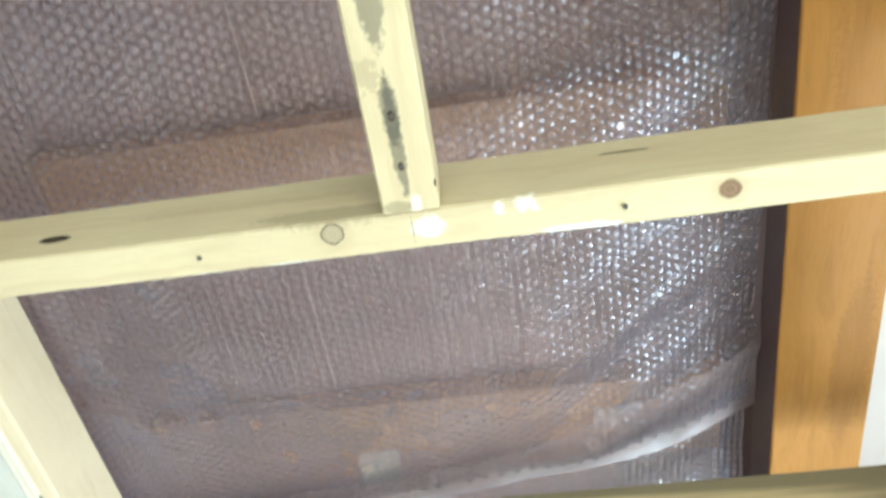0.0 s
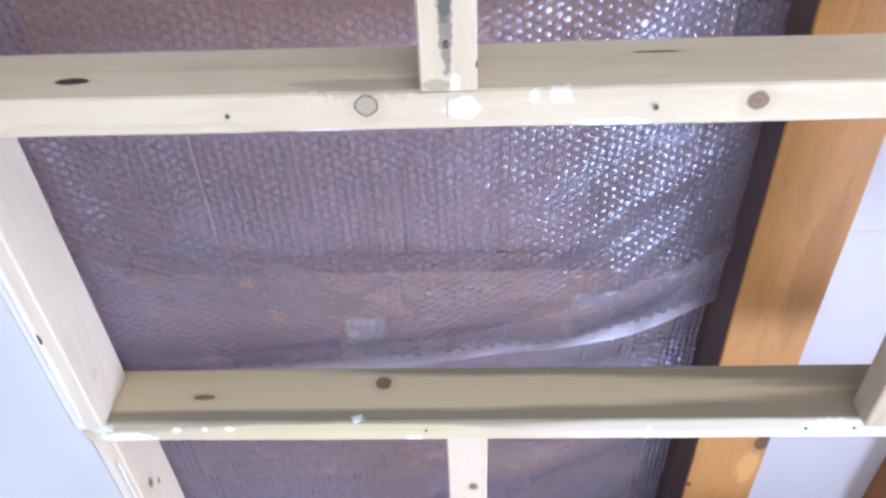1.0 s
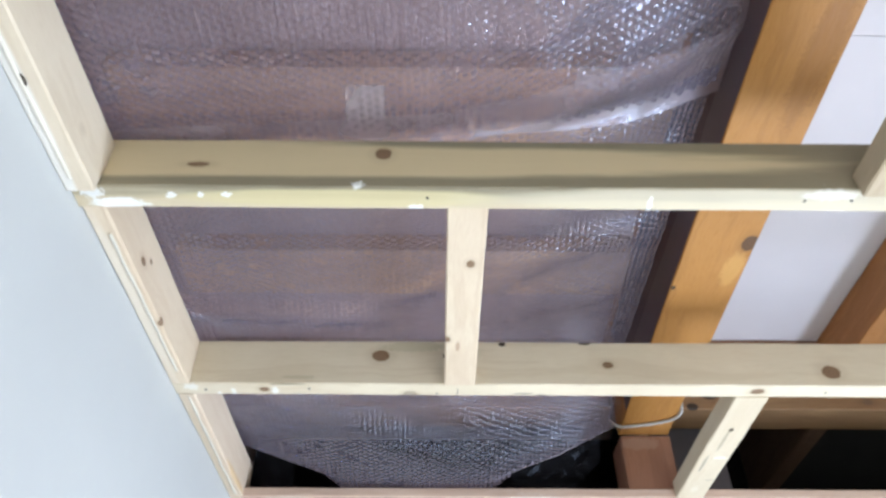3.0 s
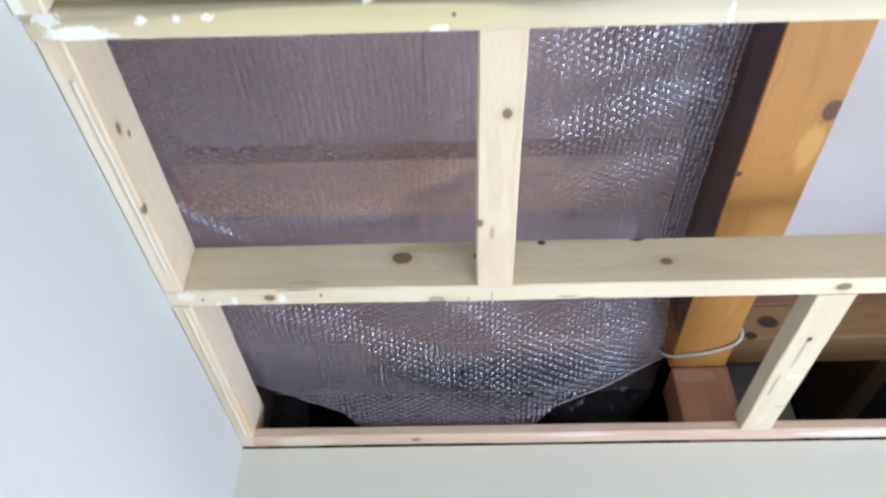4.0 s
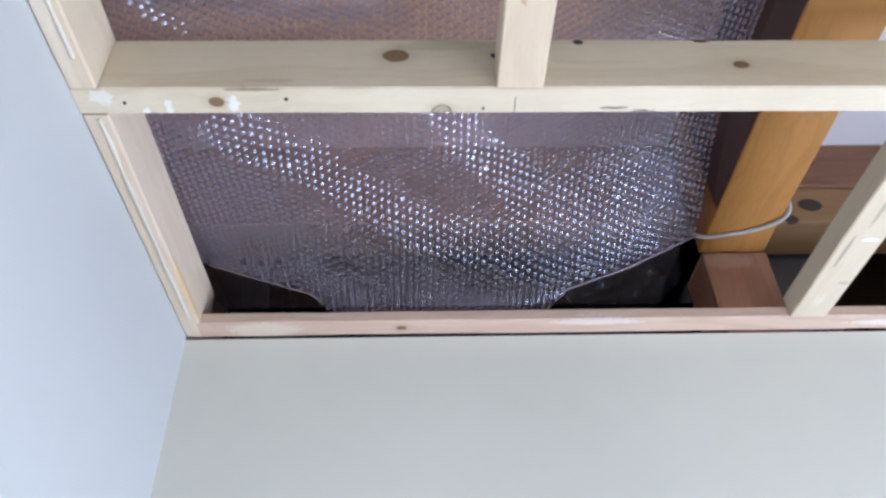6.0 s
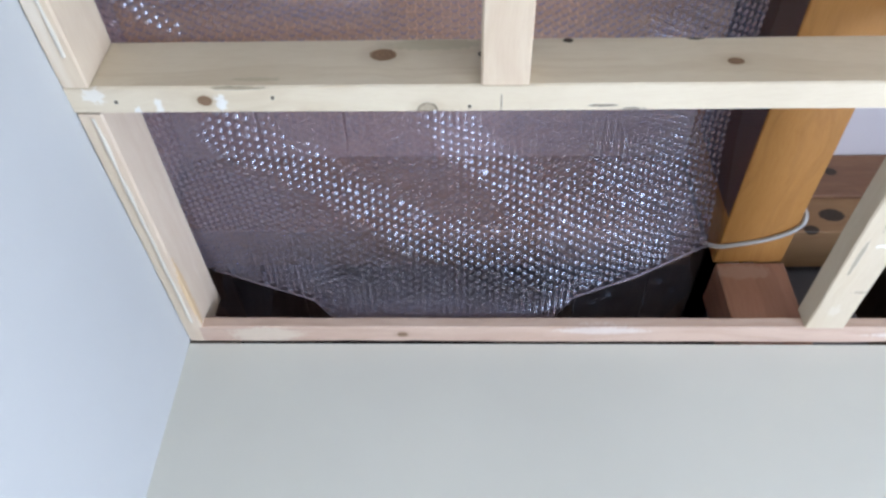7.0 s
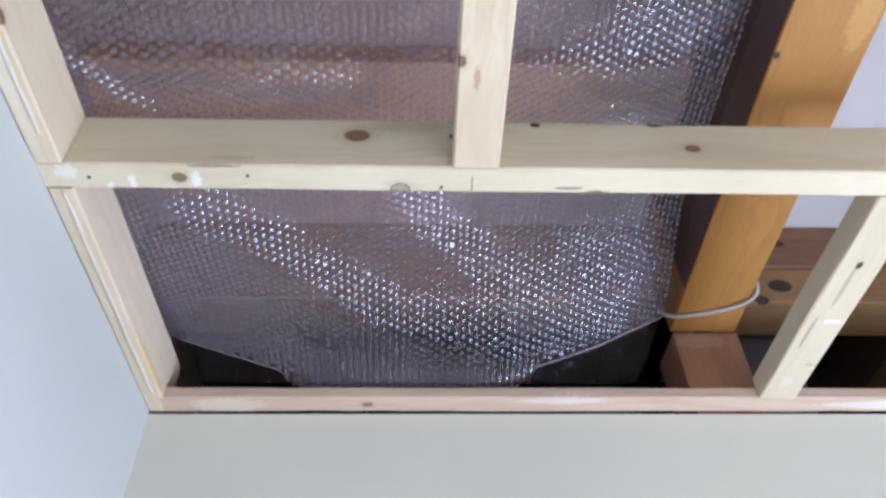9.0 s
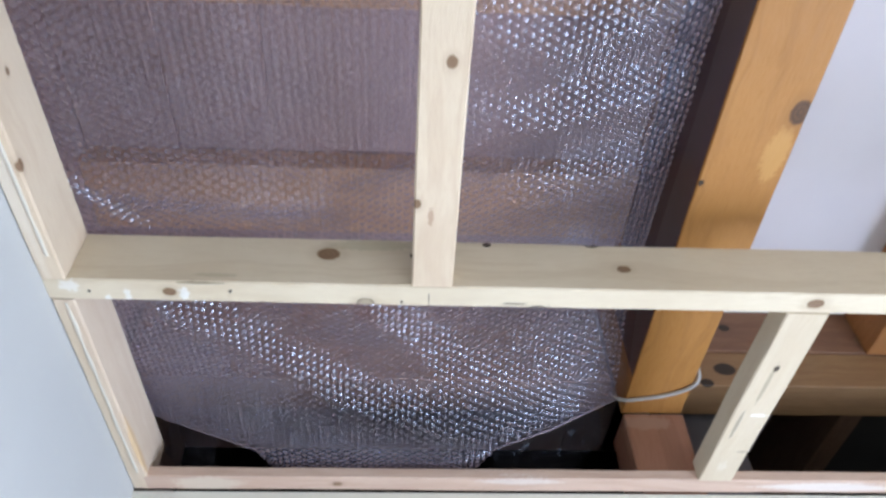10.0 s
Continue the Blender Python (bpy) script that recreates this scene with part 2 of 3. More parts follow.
tagged(mesh_object("ceiling_2", bm, board_white), "white faced boards with a joint under the roof", "ceiling", kind="structure")
slab("wall_outer", (-0.1, ROOM_X + 0.1, 0.5, 0.6, 0.0, DECK), void_dark, "near-black backdrop wall holding the darkness of the void behind the room", "wall")
bm = bmesh.new()
x = -0.1
while x < 0.9:
    box(bm, x + 0.0016, x + 0.1484, ROOM_Y, 0.5, DECK, DECK + 0.018)
    x += 0.15
box(bm, -0.1, 0.9, ROOM_Y, 0.5, DECK + 0.003, DECK + 0.03)
tagged(mesh_object("ceiling_3", bm, deck_wood), "brown roof boards seen through clear plastic", "ceiling", kind="structure")

# ---- the ceiling frame ----
joist_a = wood("joist_wood_a", PALE, PALE_DARK, "x", [(0.150, -1.298, 2.197, 0.0055, 2.4, 2), (0.377, -1.287, 2.168, 0.0085, 1.0, 1), (0.662, -1.284, 2.170, 0.0075, 1.1, 0), (0.598, -1.298, 2.226, 0.0016, 12.0, 2)],
               [(0.448, -1.284, 2.168, (0.012, 0.010, 0.02), WHITE_PAINT, 0.55), (0.4365, -1.282, 2.168, (0.0008, 0.013, 0.01), (0.2, 0.17, 0.12), 0.6), (0.275, -1.263, 2.168, (0.028, 0.004, 0.01), WHITE_PAINT, 0.95), (0.345, -1.265, 2.168, (0.022, 0.003, 0.01), WHITE_PAINT, 0.9),
                (0.501, -1.293, 2.168, (0.004, 0.008, 0.01), WHITE_PAINT, 0.7), (0.521, -1.293, 2.168, (0.009, 0.008, 0.01), WHITE_PAINT, 0.6), (0.559, -1.268, 2.168, (0.03, 0.004, 0.01), WHITE_PAINT, 0.9),
                (0.30, -1.298, 2.215, (0.10, 0.01, 0.006), (0.45, 0.33, 0.2), 0.4), (0.38, -1.298, 2.18, (0.06, 0.01, 0.012), GREY_STAIN, 0.4)], seed=1.0, grain=0.8)
joist_b = wood("joist_wood_b", PALE, PALE_DARK, "x", [(0.349, -0.880, 2.251, 0.0095, 1.0, 0), (0.142, -0.880, 2.232, 0.004, 3.2, 0)],
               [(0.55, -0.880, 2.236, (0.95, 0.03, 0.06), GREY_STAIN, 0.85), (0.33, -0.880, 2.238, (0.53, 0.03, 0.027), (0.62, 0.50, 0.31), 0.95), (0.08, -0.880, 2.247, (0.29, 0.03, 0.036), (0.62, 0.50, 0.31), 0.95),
                (0.30, -0.863, 2.196, (0.20, 0.014, 0.008), (0.62, 0.53, 0.30), 0.8), (0.80, -0.863, 2.196, (0.36, 0.02, 0.006), (0.63, 0.56, 0.42), 0.7),
                (0.055, -0.854, 2.196, (0.032, 0.008, 0.01), WHITE_PAINT, 0.95), (0.030, -0.870, 2.196, (0.012, 0.008, 0.01), WHITE_PAINT, 0.8), (0.116, -0.866, 2.196, (0.006, 0.005, 0.01), WHITE_PAINT, 0.9),
                (0.149, -0.867, 2.196, (0.004, 0.004, 0.01), WHITE_PAINT, 0.9), (0.178, -0.868, 2.196, (0.007, 0.004, 0.01), WHITE_PAINT, 0.9), (0.324, -0.881, 2.200, (0.007, 0.004, 0.006), WHITE_PAINT, 0.9),
                (0.386, -0.850, 2.196, (0.009, 0.004, 0.01), WHITE_PAINT, 0.9), (0.649, -0.856, 2.196, (0.0025, 0.012, 0.01), WHITE_PAINT, 0.8), (0.848, -0.872, 2.196, (0.03, 0.01, 0.01), WHITE_PAINT, 0.35)], seed=2.0, grain=0.8)
joist_c = wood("joist_wood_c", (0.69, 0.60, 0.45), PALE_DARK, "x", [(0.323, -0.463, 2.251, 0.0105, 1.3, 0), (0.676, -0.463, 2.236, 0.006, 1.4, 0), (0.513, -0.463, 2.2735, 0.004, 1.4, 2), (0.644, -0.463, 2.279, 0.006, 1.8, 2), (0.423, -0.463, 2.251, 0.004, 0.8, 2),
               (0.146, -0.446, 2.2, 0.0065, 1.2, 0), (0.369, -0.433, 2.2, 0.0085, 1.15, 1), (0.904, -0.447, 2.2, 0.008, 1.3, 0), (1.02, -0.463, 2.225, 0.012, 1.2, 0)],
               [(0.162, -0.443, 2.2, (0.006, 0.012, 0.01), WHITE_PAINT, 0.7), (0.098, -0.440, 2.2, (0.004, 0.010, 0.01), WHITE_PAINT, 0.6), (0.37, -0.463, 2.268, (0.05, 0.01, 0.01), (0.42, 0.38, 0.24), 0.5),
                (0.20, -0.463, 2.212, (0.03, 0.01, 0.004), (0.42, 0.36, 0.24), 0.5), (0.543, -0.437, 2.2, (0.016, 0.0018, 0.01), (0.12, 0.1, 0.08), 0.8), (0.575, -0.433, 2.2, (0.012, 0.0015, 0.01), (0.12, 0.1, 0.08), 0.8),
                (0.4425, -0.441, 2.2, (0.0009, 0.012, 0.01), (0.16, 0.13, 0.1), 0.8), (0.185, -0.461, 2.2, (0.03, 0.002, 0.004), (0.2, 0.16, 0.1), 0.7), (0.022, -0.4305, 2.2, (0.013, 0.0014, 0.006), (0.05, 0.045, 0.04), 0.9), (0.035, -0.452, 2.2, (0.012, 0.010, 0.006), WHITE_PAINT, 0.5), (0.075, -0.433, 2.2, (0.004, 0.006, 0.006), WHITE_PAINT, 0.7)], seed=3.0, grain=0.7)
ledger_wood = wood("ledger_wood", (0.62, 0.46, 0.36), (0.47, 0.30, 0.22), "x", [(0.318, -0.030, 2.2, 0.0055, 1.4, 0)],
               [(0.60, -0.04, 2.2, (0.07, 0.008, 0.02), WHITE_PAINT, 0.35), (1.10, -0.03, 2.2, (0.12, 0.012, 0.02), WHITE_PAINT, 0.5), (0.12, -0.03, 2.2, (0.05, 0.02, 0.01), (0.7, 0.62, 0.5), 0.6)], seed=4.0)
beam_wood = wood("beam_wood", ORANGE, ORANGE_DARK, "y", [(0.883, -0.612, 2.358, 0.0125, 1.4, 3), (0.793, -0.503, 2.358, 0.004, 1.2, 2), (0.898, -0.345, 2.358, 0.005, 1.4, 2)],
               [(0.86, -0.95, 2.358, (0.022, 0.12, 0.02), ORANGE_DARK, 0.5), (0.875, -0.55, 2.358, (0.018, 0.04, 0.02), (0.62, 0.34, 0.10), 0.6), (0.84, -1.30, 2.358, (0.03, 0.10, 0.02), ORANGE_DARK, 0.4)], seed=5.0, grain=0.8)
post_wood = wood("post_wood", (0.40, 0.20, 0.125), (0.26, 0.125, 0.075), "z", [], [(0.835, 0.0, 2.338, (0.05, 0.02, 0.014), (0.46, 0.30, 0.22), 0.6)], seed=6.0)
plate_wood = wood("plate_wood", (0.36, 0.21, 0.10), (0.24, 0.125, 0.06), "x", [(1.012, 0.0, 2.458, 0.014, 1.5, 2), (0.970, 0.0, 2.426, 0.009, 1.4, 2), (1.36, 0.0, 2.44, 0.008, 1.5, 0)], seed=7.0)
# Orange beam wood toned red-brown, so that the colour holds the shade.
shaded_beam_wood = wood("shaded_beam_wood", (0.40, 0.175, 0.055), (0.25, 0.10, 0.03), "y", seed=8.5)
# Brown joist wood, darkened in colour for the lack of light in the void.
void_shade_wood = wood("void_shade_wood", (0.16, 0.09, 0.055), (0.10, 0.05, 0.03), "y", seed=8.2)
brown_wood = wood("brown_wood", BROWN, BROWN_DARK, "x", [(1.039, -0.005, 2.556, 0.009, 1.2, 2), (1.30, -0.005, 2.53, 0.008, 1.3, 0)], seed=8.0)
NOG, NOG_DARK = (0.70, 0.58, 0.43), (0.54, 0.38, 0.25)
noggin_stained = wood("noggin_wood_stained", PALE, PALE_DARK, "y", [(0.437, -1.334, 2.168, 0.0022, 1.5, 2), (0.437, -1.371, 2.168, 0.0026, 1.6, 2), (0.4585, -1.318, 2.170, 0.002, 1.6, 2)],
                      [(0.437, -1.350, 2.168, (0.005, 0.04, 0.02), BLACK_STAIN, 0.6), (0.437, -1.375, 2.168, (0.006, 0.022, 0.02), BLACK_STAIN, 0.6), (0.436, -1.45, 2.168, (0.009, 0.03, 0.02), BLACK_STAIN, 0.55),
                       (0.443, -1.303, 2.168, (0.004, 0.010, 0.02), WHITE_PAINT, 0.6), (0.428, -1.303, 2.168, (0.012, 0.006, 0.02), GREY_STAIN, 0.5), (0.425, -1.40, 2.168, (0.01, 0.012, 0.01), GREY_STAIN, 0.3)], seed=9.0, grain=0.7)
noggin_plain = wood("noggin_wood_plain", (0.50, 0.40, 0.27), (0.34, 0.25, 0.15), "y", [(0.874, -0.997, 2.203, 0.006, 1.3, 2)], seed=9.5)
noggin_pink = wood("noggin_wood_pink", NOG, NOG_DARK, "y", [(0.452, -0.748, 2.2, 0.0055, 1.3, 0), (0.425, -0.585, 2.2, 0.005, 1.3, 0)], [(0.440, -0.569, 2.2, (0.003, 0.014, 0.01), (0.36, 0.2, 0.12), 0.6)], seed=10.0, grain=0.9)
noggin_marked = wood("noggin_wood_marked", (0.63, 0.54, 0.40), PALE_DARK, "y", [(0.900, -0.325, 2.2, 0.004, 1.6, 2)],
                     [(0.888, -0.20, 2.2, (0.003, 0.035, 0.01), (0.25, 0.22, 0.17), 0.7), (0.898, -0.29, 2.2, (0.003, 0.05, 0.01), (0.28, 0.24, 0.17), 0.6), (0.917, -0.13, 2.2, (0.010, 0.003, 0.01), (0.3, 0.24, 0.18), 0.5), (0.911, -0.222, 2.2, (0.013, 0.003, 0.01), WHITE_PAINT, 0.9),
                      (0.90, -0.09, 2.2, (0.009, 0.012, 0.01), WHITE_PAINT, 0.15)], seed=11.0, grain=0.6)
edge_near = wood("edge_wood_near", (0.70, 0.60, 0.46), PALE_DARK, "y", [(0.035, -0.943, 2.215, 0.004, 1.5, 0), (0.022, -1.025, 2.187, 0.003, 2.5, 2), (0.035, -1.06, 2.225, 0.003, 1.5, 2)],
                 [(0.016, -1.02, 2.186, (0.010, 0.22, 0.004), WHITE_PAINT, 0.6), (0.035, -0.90, 2.196, (0.004, 0.03, 0.008), (0.6, 0.4, 0.28), 0.5)], seed=12.0, grain=0.5)
edge_mid = wood("edge_wood_mid", NOG, NOG_DARK, "y", [(0.035, -0.720, 2.224, 0.005, 1.6, 0), (0.034, -0.618, 2.203, 0.005, 1.5, 0), (0.035, -0.70, 2.24, 0.003, 1.5, 0)],
                [(0.016, -0.66, 2.2, (0.010, 0.20, 0.004), (0.74, 0.68, 0.58), 0.6)], seed=13.0, grain=0.6)
edge_far = wood("edge_wood_far", (0.70, 0.58, 0.45), NOG_DARK, "y", [], [(0.016, -0.22, 2.2, (0.009, 0.21, 0.004), (0.60, 0.50, 0.36), 0.6), (0.035, -0.12, 2.205, (0.005, 0.07, 0.007), (0.66, 0.42, 0.16), 0.5)], seed=14.0, grain=0.5)

JOISTS = "ceiling joists"
joists = []
joists.append(timber("ceiling_joist", (0.0085, -1.282, 2.168), (ROOM_X, -1.282, 2.176), 0.032, 0.080, joist_a, "pale sawn softwood ceiling joist with white paint smears", "joist", JOISTS, seed=1.0))
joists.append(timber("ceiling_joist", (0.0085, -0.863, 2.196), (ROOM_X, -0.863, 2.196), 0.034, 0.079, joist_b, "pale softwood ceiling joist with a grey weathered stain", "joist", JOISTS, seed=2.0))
joists.append(timber("ceiling_joist", (0.0085, -0.4465, 2.2), (ROOM_X, -0.4465, 2.2), 0.033, 0.079, joist_c, "clean pale softwood ceiling joist with round knots", "joist", JOISTS, seed=3.0))
timber("wall_ledger", (0.03, -0.030, 2.2), (ROOM_X, -0.030, 2.2), 0.036, 0.018, ledger_wood, "thin pinkish softwood ledger along the wall top", "batten", seed=4.0)

steel = paint("nail_steel", (0.10, 0.09, 0.08), 0.5, 0.1, 0.3)


def nail(parent, x, y, z):
    """A small flat nail head, a hair proud of the underside."""
    bm = bmesh.new()
    bmesh.ops.create_cone(bm, cap_ends=True, segments=10, radius1=0.0016, radius2=0.0021, depth=0.0016, matrix=Matrix.Translation((x, y, z - 0.0002)))
    part("nail_head", bm, steel, parent, "dark nail head")


for x in (0.273, 0.589):
    nail(joists[0], x, -1.281, 2.1685)
for x, y in ((0.400, -0.864), (0.82, -0.863), (0.872, -0.864)):
    nail(joists[1], x, y, 2.196)
for x, y in ((0.056, -0.445), (0.215, -0.449), (0.411, -0.437), (1.01, -0.445)):
    nail(joists[2], x, y, 2.2)
NOGGINS = "noggins between the joists"
noggins = []
for x0, x1, y0, y1, z, s, mat, text in (
        (0.417, 0.459, -1.75, -1.2985, 2.168, 1, noggin_stained, "pale noggin with black stains round its nails"),
        (0.874, 0.926, -1.2655, -0.8805, 2.185, 2, noggin_plain, "short tan softwood noggin between two joists"),
        (0.422, 0.469, -0.8455, -0.4635, 2.1985, 3, noggin_pink, "short pinkish softwood noggin with small knots"),
        (0.875, 0.929, -0.4295, -0.0485, 2.199, 4, noggin_marked, "pale softwood noggin with grey scuff marks")):
    noggins.append(timber("noggin", ((x0 + x1) / 2, y0, z), ((x0 + x1) / 2, y1, z), x1 - x0, 0.035, mat, text, "noggin", NOGGINS, seed=10.0 + s))
for y in (-1.334, -1.371):
    nail(noggins[0], 0.437, y, 2.168)
EDGE = "edge timbers along the side wall"
edges = []
for y0, y1, z, s, mat in ((-1.75, -1.2985, 2.17, 1, edge_near), (-1.2655, -0.8805, 2.187, 2, edge_near), (-0.8455, -0.4635, 2.199, 3, edge_mid), (-0.4295, -0.012, 2.2, 4, edge_far)):
    mid, wide = (0.0242, 0.031) if s < 3 else (0.0219, 0.0265)
    edges.append(timber("edge_timber", (mid, y0, z), (mid, y1, z), wide, 0.078, mat, "pale softwood edge timber fixed along the white wall", "noggin", EDGE, seed=20.0 + s))


def bead(parent, x, y0, y1, z, seed):
    """A ragged run of filler along an edge."""
    bm = bmesh.new()
    rings, count = [], 60
    for i in range(count + 1):
        y = y0 + (y1 - y0) * i / count
        r = 0.0023 + 0.0011 * noise.noise(Vector((seed, y * 30, 0)))
        cx = x + 0.0018 * noise.noise(Vector((seed + 3, y * 14, 0)))
        rings.append([bm.verts.new((cx + r * math.cos(a), y, z + r * 0.7 * math.sin(a))) for a in (0, 1.05, 2.09, 3.14, 4.19, 5.24)])
    for a, b in zip(rings, rings[1:]):
        for k in range(6):
            bm.faces.new((a[k], a[(k + 1) % 6], b[(k + 1) % 6], b[k]))
    part("filler_bead", bm, filler, parent, "ragged cream filler bead", True)


filler = paint("filler", (0.72, 0.68, 0.58), 0.5, 0.2, 0.2)
bead(edges[2], 0.026, -0.80, -0.50, 2.1985, 1.0)
bead(edges[3], 0.024, -0.425, -0.06, 2.1995, 2.0)
bead(edges[1], 0.020, -1.25, -0.90, 2.1865, 3.0)

# ---- beams of the roof ----
slab("wall_void_west", (-0.12, -0.1, ROOM_Y - 0.1, 0.6, 0.0, DECK + 0.1), deck_wood, "brown timber wall closing the roof void", "wall")
timber("roof_beam", (0.808, -2.6, 2.358), (0.850, 0.0, 2.358), 0.106, DECK - 2.358 - 0.001, beam_wood, "thick orange stained roof beam with a dark knot", "beam", "roof beams", seed=31.0)
timber("roof_beam", (1.350, -2.6, 2.494), (1.350, -0.007, 2.494), 0.106, DECK - 2.494 - 0.001, shaded_beam_wood, "roof beam with shade put into its red-brown tone, beside the white boards", "beam", "roof beams", seed=32.0)
timber("post", (0.8535, 0.0, 1.6), (0.8535, 0.0, 2.355), 0.105, 0.09, post_wood, "reddish timber post under the thick roof beam", "post", seed=33.0)
timber("wall_plate", (0.905, 0.045, 2.42), (ROOM_X, 0.045, 2.42), 0.09, 0.078, plate_wood, "orange-brown timber plate with a dark knot hole", "beam", seed=34.0)
timber("header_board", (0.905, 0.040, 2.4985), (ROOM_X, 0.040, 2.4985), 0.09, DECK - 2.4995, brown_wood, "dark brown header timber under the white boards", "beam", seed=35.0)
timber("header_board", (-0.08, 0.040, 2.42), (0.789, 0.040, 2.42), 0.09, DECK - 2.4205, header_wood, "brown header timber behind the bubble wrap", "beam", "header boards", seed=37.0)
timber("void_joist", (1.285, 0.095, 2.425), (1.285, 0.498, 2.425), 0.045, 0.16, void_shade_wood, "brown joist coloured dim for the dark void it runs back into", "joist", seed=38.0)
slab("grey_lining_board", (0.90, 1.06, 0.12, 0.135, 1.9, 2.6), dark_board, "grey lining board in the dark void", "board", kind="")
slab("void_board", (1.309, ROOM_X, 0.095, 0.498, 2.46, 2.472), void_shade_paint, "grey board coloured dim for the void, beside a brown joist", "board", kind="")
for y, w in ((-1.165, 0.15), (-0.708, 0.155), (-0.298, 0.135)):
    timber("cross_batten", (-0.098, y, DECK - 0.045), (0.788, y, DECK - 0.045), w, 0.044, batten_wood, "orange-brown batten behind the clear bubble wrap", "batten", "battens behind the wrap", seed=40.0 + y)


# ---- bubble wrap ----
def fold(x, y, ax, ay, bx, by, height, width, ends=0.05):
    """A soft ridge from a to b."""
    px, py, qx, qy = x - ax, y - ay, bx - ax, by - ay
    length = math.hypot(qx, qy)
    s = (px * qx + py * qy) / length
    d = (px * qy - py * qx) / length
    over = max(0.0, -s, s - length)
    return height * math.exp(-(d / width) ** 2 - (over / ends) ** 2)


X0, X1 = 0.004, 0.790
RIDGES = [
    (0.10, -1.20, 0.16, -0.95, 0.0025, 0.05),
    (0.06, -0.53, 0.30, -0.50, -0.010, 0.022), (0.30, -0.52, 0.40, -0.56, -0.006, 0.02),
    (0.56, -0.88, 0.76, -0.95, -0.010, 0.022),
]
CREASES = [
    (((0.077, -0.4), (0.215, -0.27), (0.296, -0.201), (0.364, -0.117), (0.59, -0.072)), (0.38, 0.37, 0.44, 0.43), 0.0357, 1.22),
    (((0.356, -0.338), (0.487, -0.196), (0.537, -0.152), (0.555, -0.017), (0.777, -0.03)), (0.38, 0.32, 0.16, 0.42), 0.0200, 0.74),
]
PLANE = (0.16, 0.42, 0.186, -0.118, 0.057)
DIP = (0.26, 0.22)
EDGE_X, EDGE_Z = (0.0, 0.03, 0.11, 0.20, 0.24, 0.37, 0.51, 0.55, 0.657, 0.767, 0.80), (2.305, 2.297, 2.268, 2.236, 2.226, 2.224, 2.226, 2.240, 2.282, 2.340, 2.355)


def crease(x, y, line, slopes, half, sink):
    """A fold along a bent line: the sheet climbs to the line's right at an even slope over the width 2 half, and fades at both ends."""
    best = None
    for k, ((ax, ay), (bx, by)) in enumerate(zip(line, line[1:])):
        px, py, qx, qy = x - ax, y - ay, bx - ax, by - ay
        length = math.hypot(qx, qy)
        s = (px * qx + py * qy) / length
        over = max(0.0, -s, s - length)
        d = (px * qy - py * qx) / length
        far = math.hypot(over, d)
        if best is None or far < best[0]:
            end = over if (k == 0 and s < 0) or (k == len(slopes) - 1 and s > length) else 0.0
            best = (far, d, slopes[k], end)
    far, d, slope, end = best
    return slope * (d / (1.0 + (d / half) ** 4) ** 0.25 - sink * half) * math.exp(-(end / 0.03) ** 2 - (d / 0.12) ** 2)


def wrap_height(x, y):
    u = min(1.0, max(0.0, (x - X0) / (X1 - X0)))
    z = 2.279 + 0.05 * u + 0.09 * u ** 4
    z += 0.005 * noise.noise(Vector((x * 5, y * 5, 0.3))) + 0.0022 * noise.noise(Vector((x * 19, y * 19, 1.3))) + 0.0009 * noise.noise(Vector((x * 45, y * 45, 2.3)))
    pull = min(1.0, max(0.0, (x - 0.46) / 0.16)) * min(1.0, max(0.0, (-0.86 - y) / 0.08)) * (1.0 - u ** 12)
    across = 0.51 * x + 0.86 * y + 0.012 * noise.noise(Vector((x * 8, y * 8, 5.0)))
    z += pull * 0.0035 * math.sin(across * 2 * math.pi / 0.095)
    z += PLANE[0] * (x - PLANE[1]) * math.exp(-((x - PLANE[1]) / PLANE[2]) ** 2 - ((y - PLANE[3]) / PLANE[4]) ** 2)
    slack = min(1.0, max(0.0, (x - 0.46) / 0.12)) * min(1.0, max(0.0, (y + 0.86) / 0.06)) * min(1.0, max(0.0, (-0.44 - y) / 0.06)) * (1.0 - u ** 12)
    z += slack * 0.0062 * math.sin(y * 2 * math.pi / 0.125 + 4.0 * x + 2.0 * noise.noise(Vector((x * 6, y * 6, 8.0))))
    for f in RIDGES:
        z += fold(x, y, *f)
    dip = min(1.0, max(0.0, (y + DIP[0]) / DIP[1]))
    dip = dip * dip * (3.0 - 2.0 * dip)
    for f in CREASES:
        z += crease(x, y, *f) * (1.0 - 0.85 * dip) * min(1.0, max(0.0, (x - 0.02) / 0.09))
    return z + (float(np.interp(x, EDGE_X, EDGE_Z)) - z) * dip


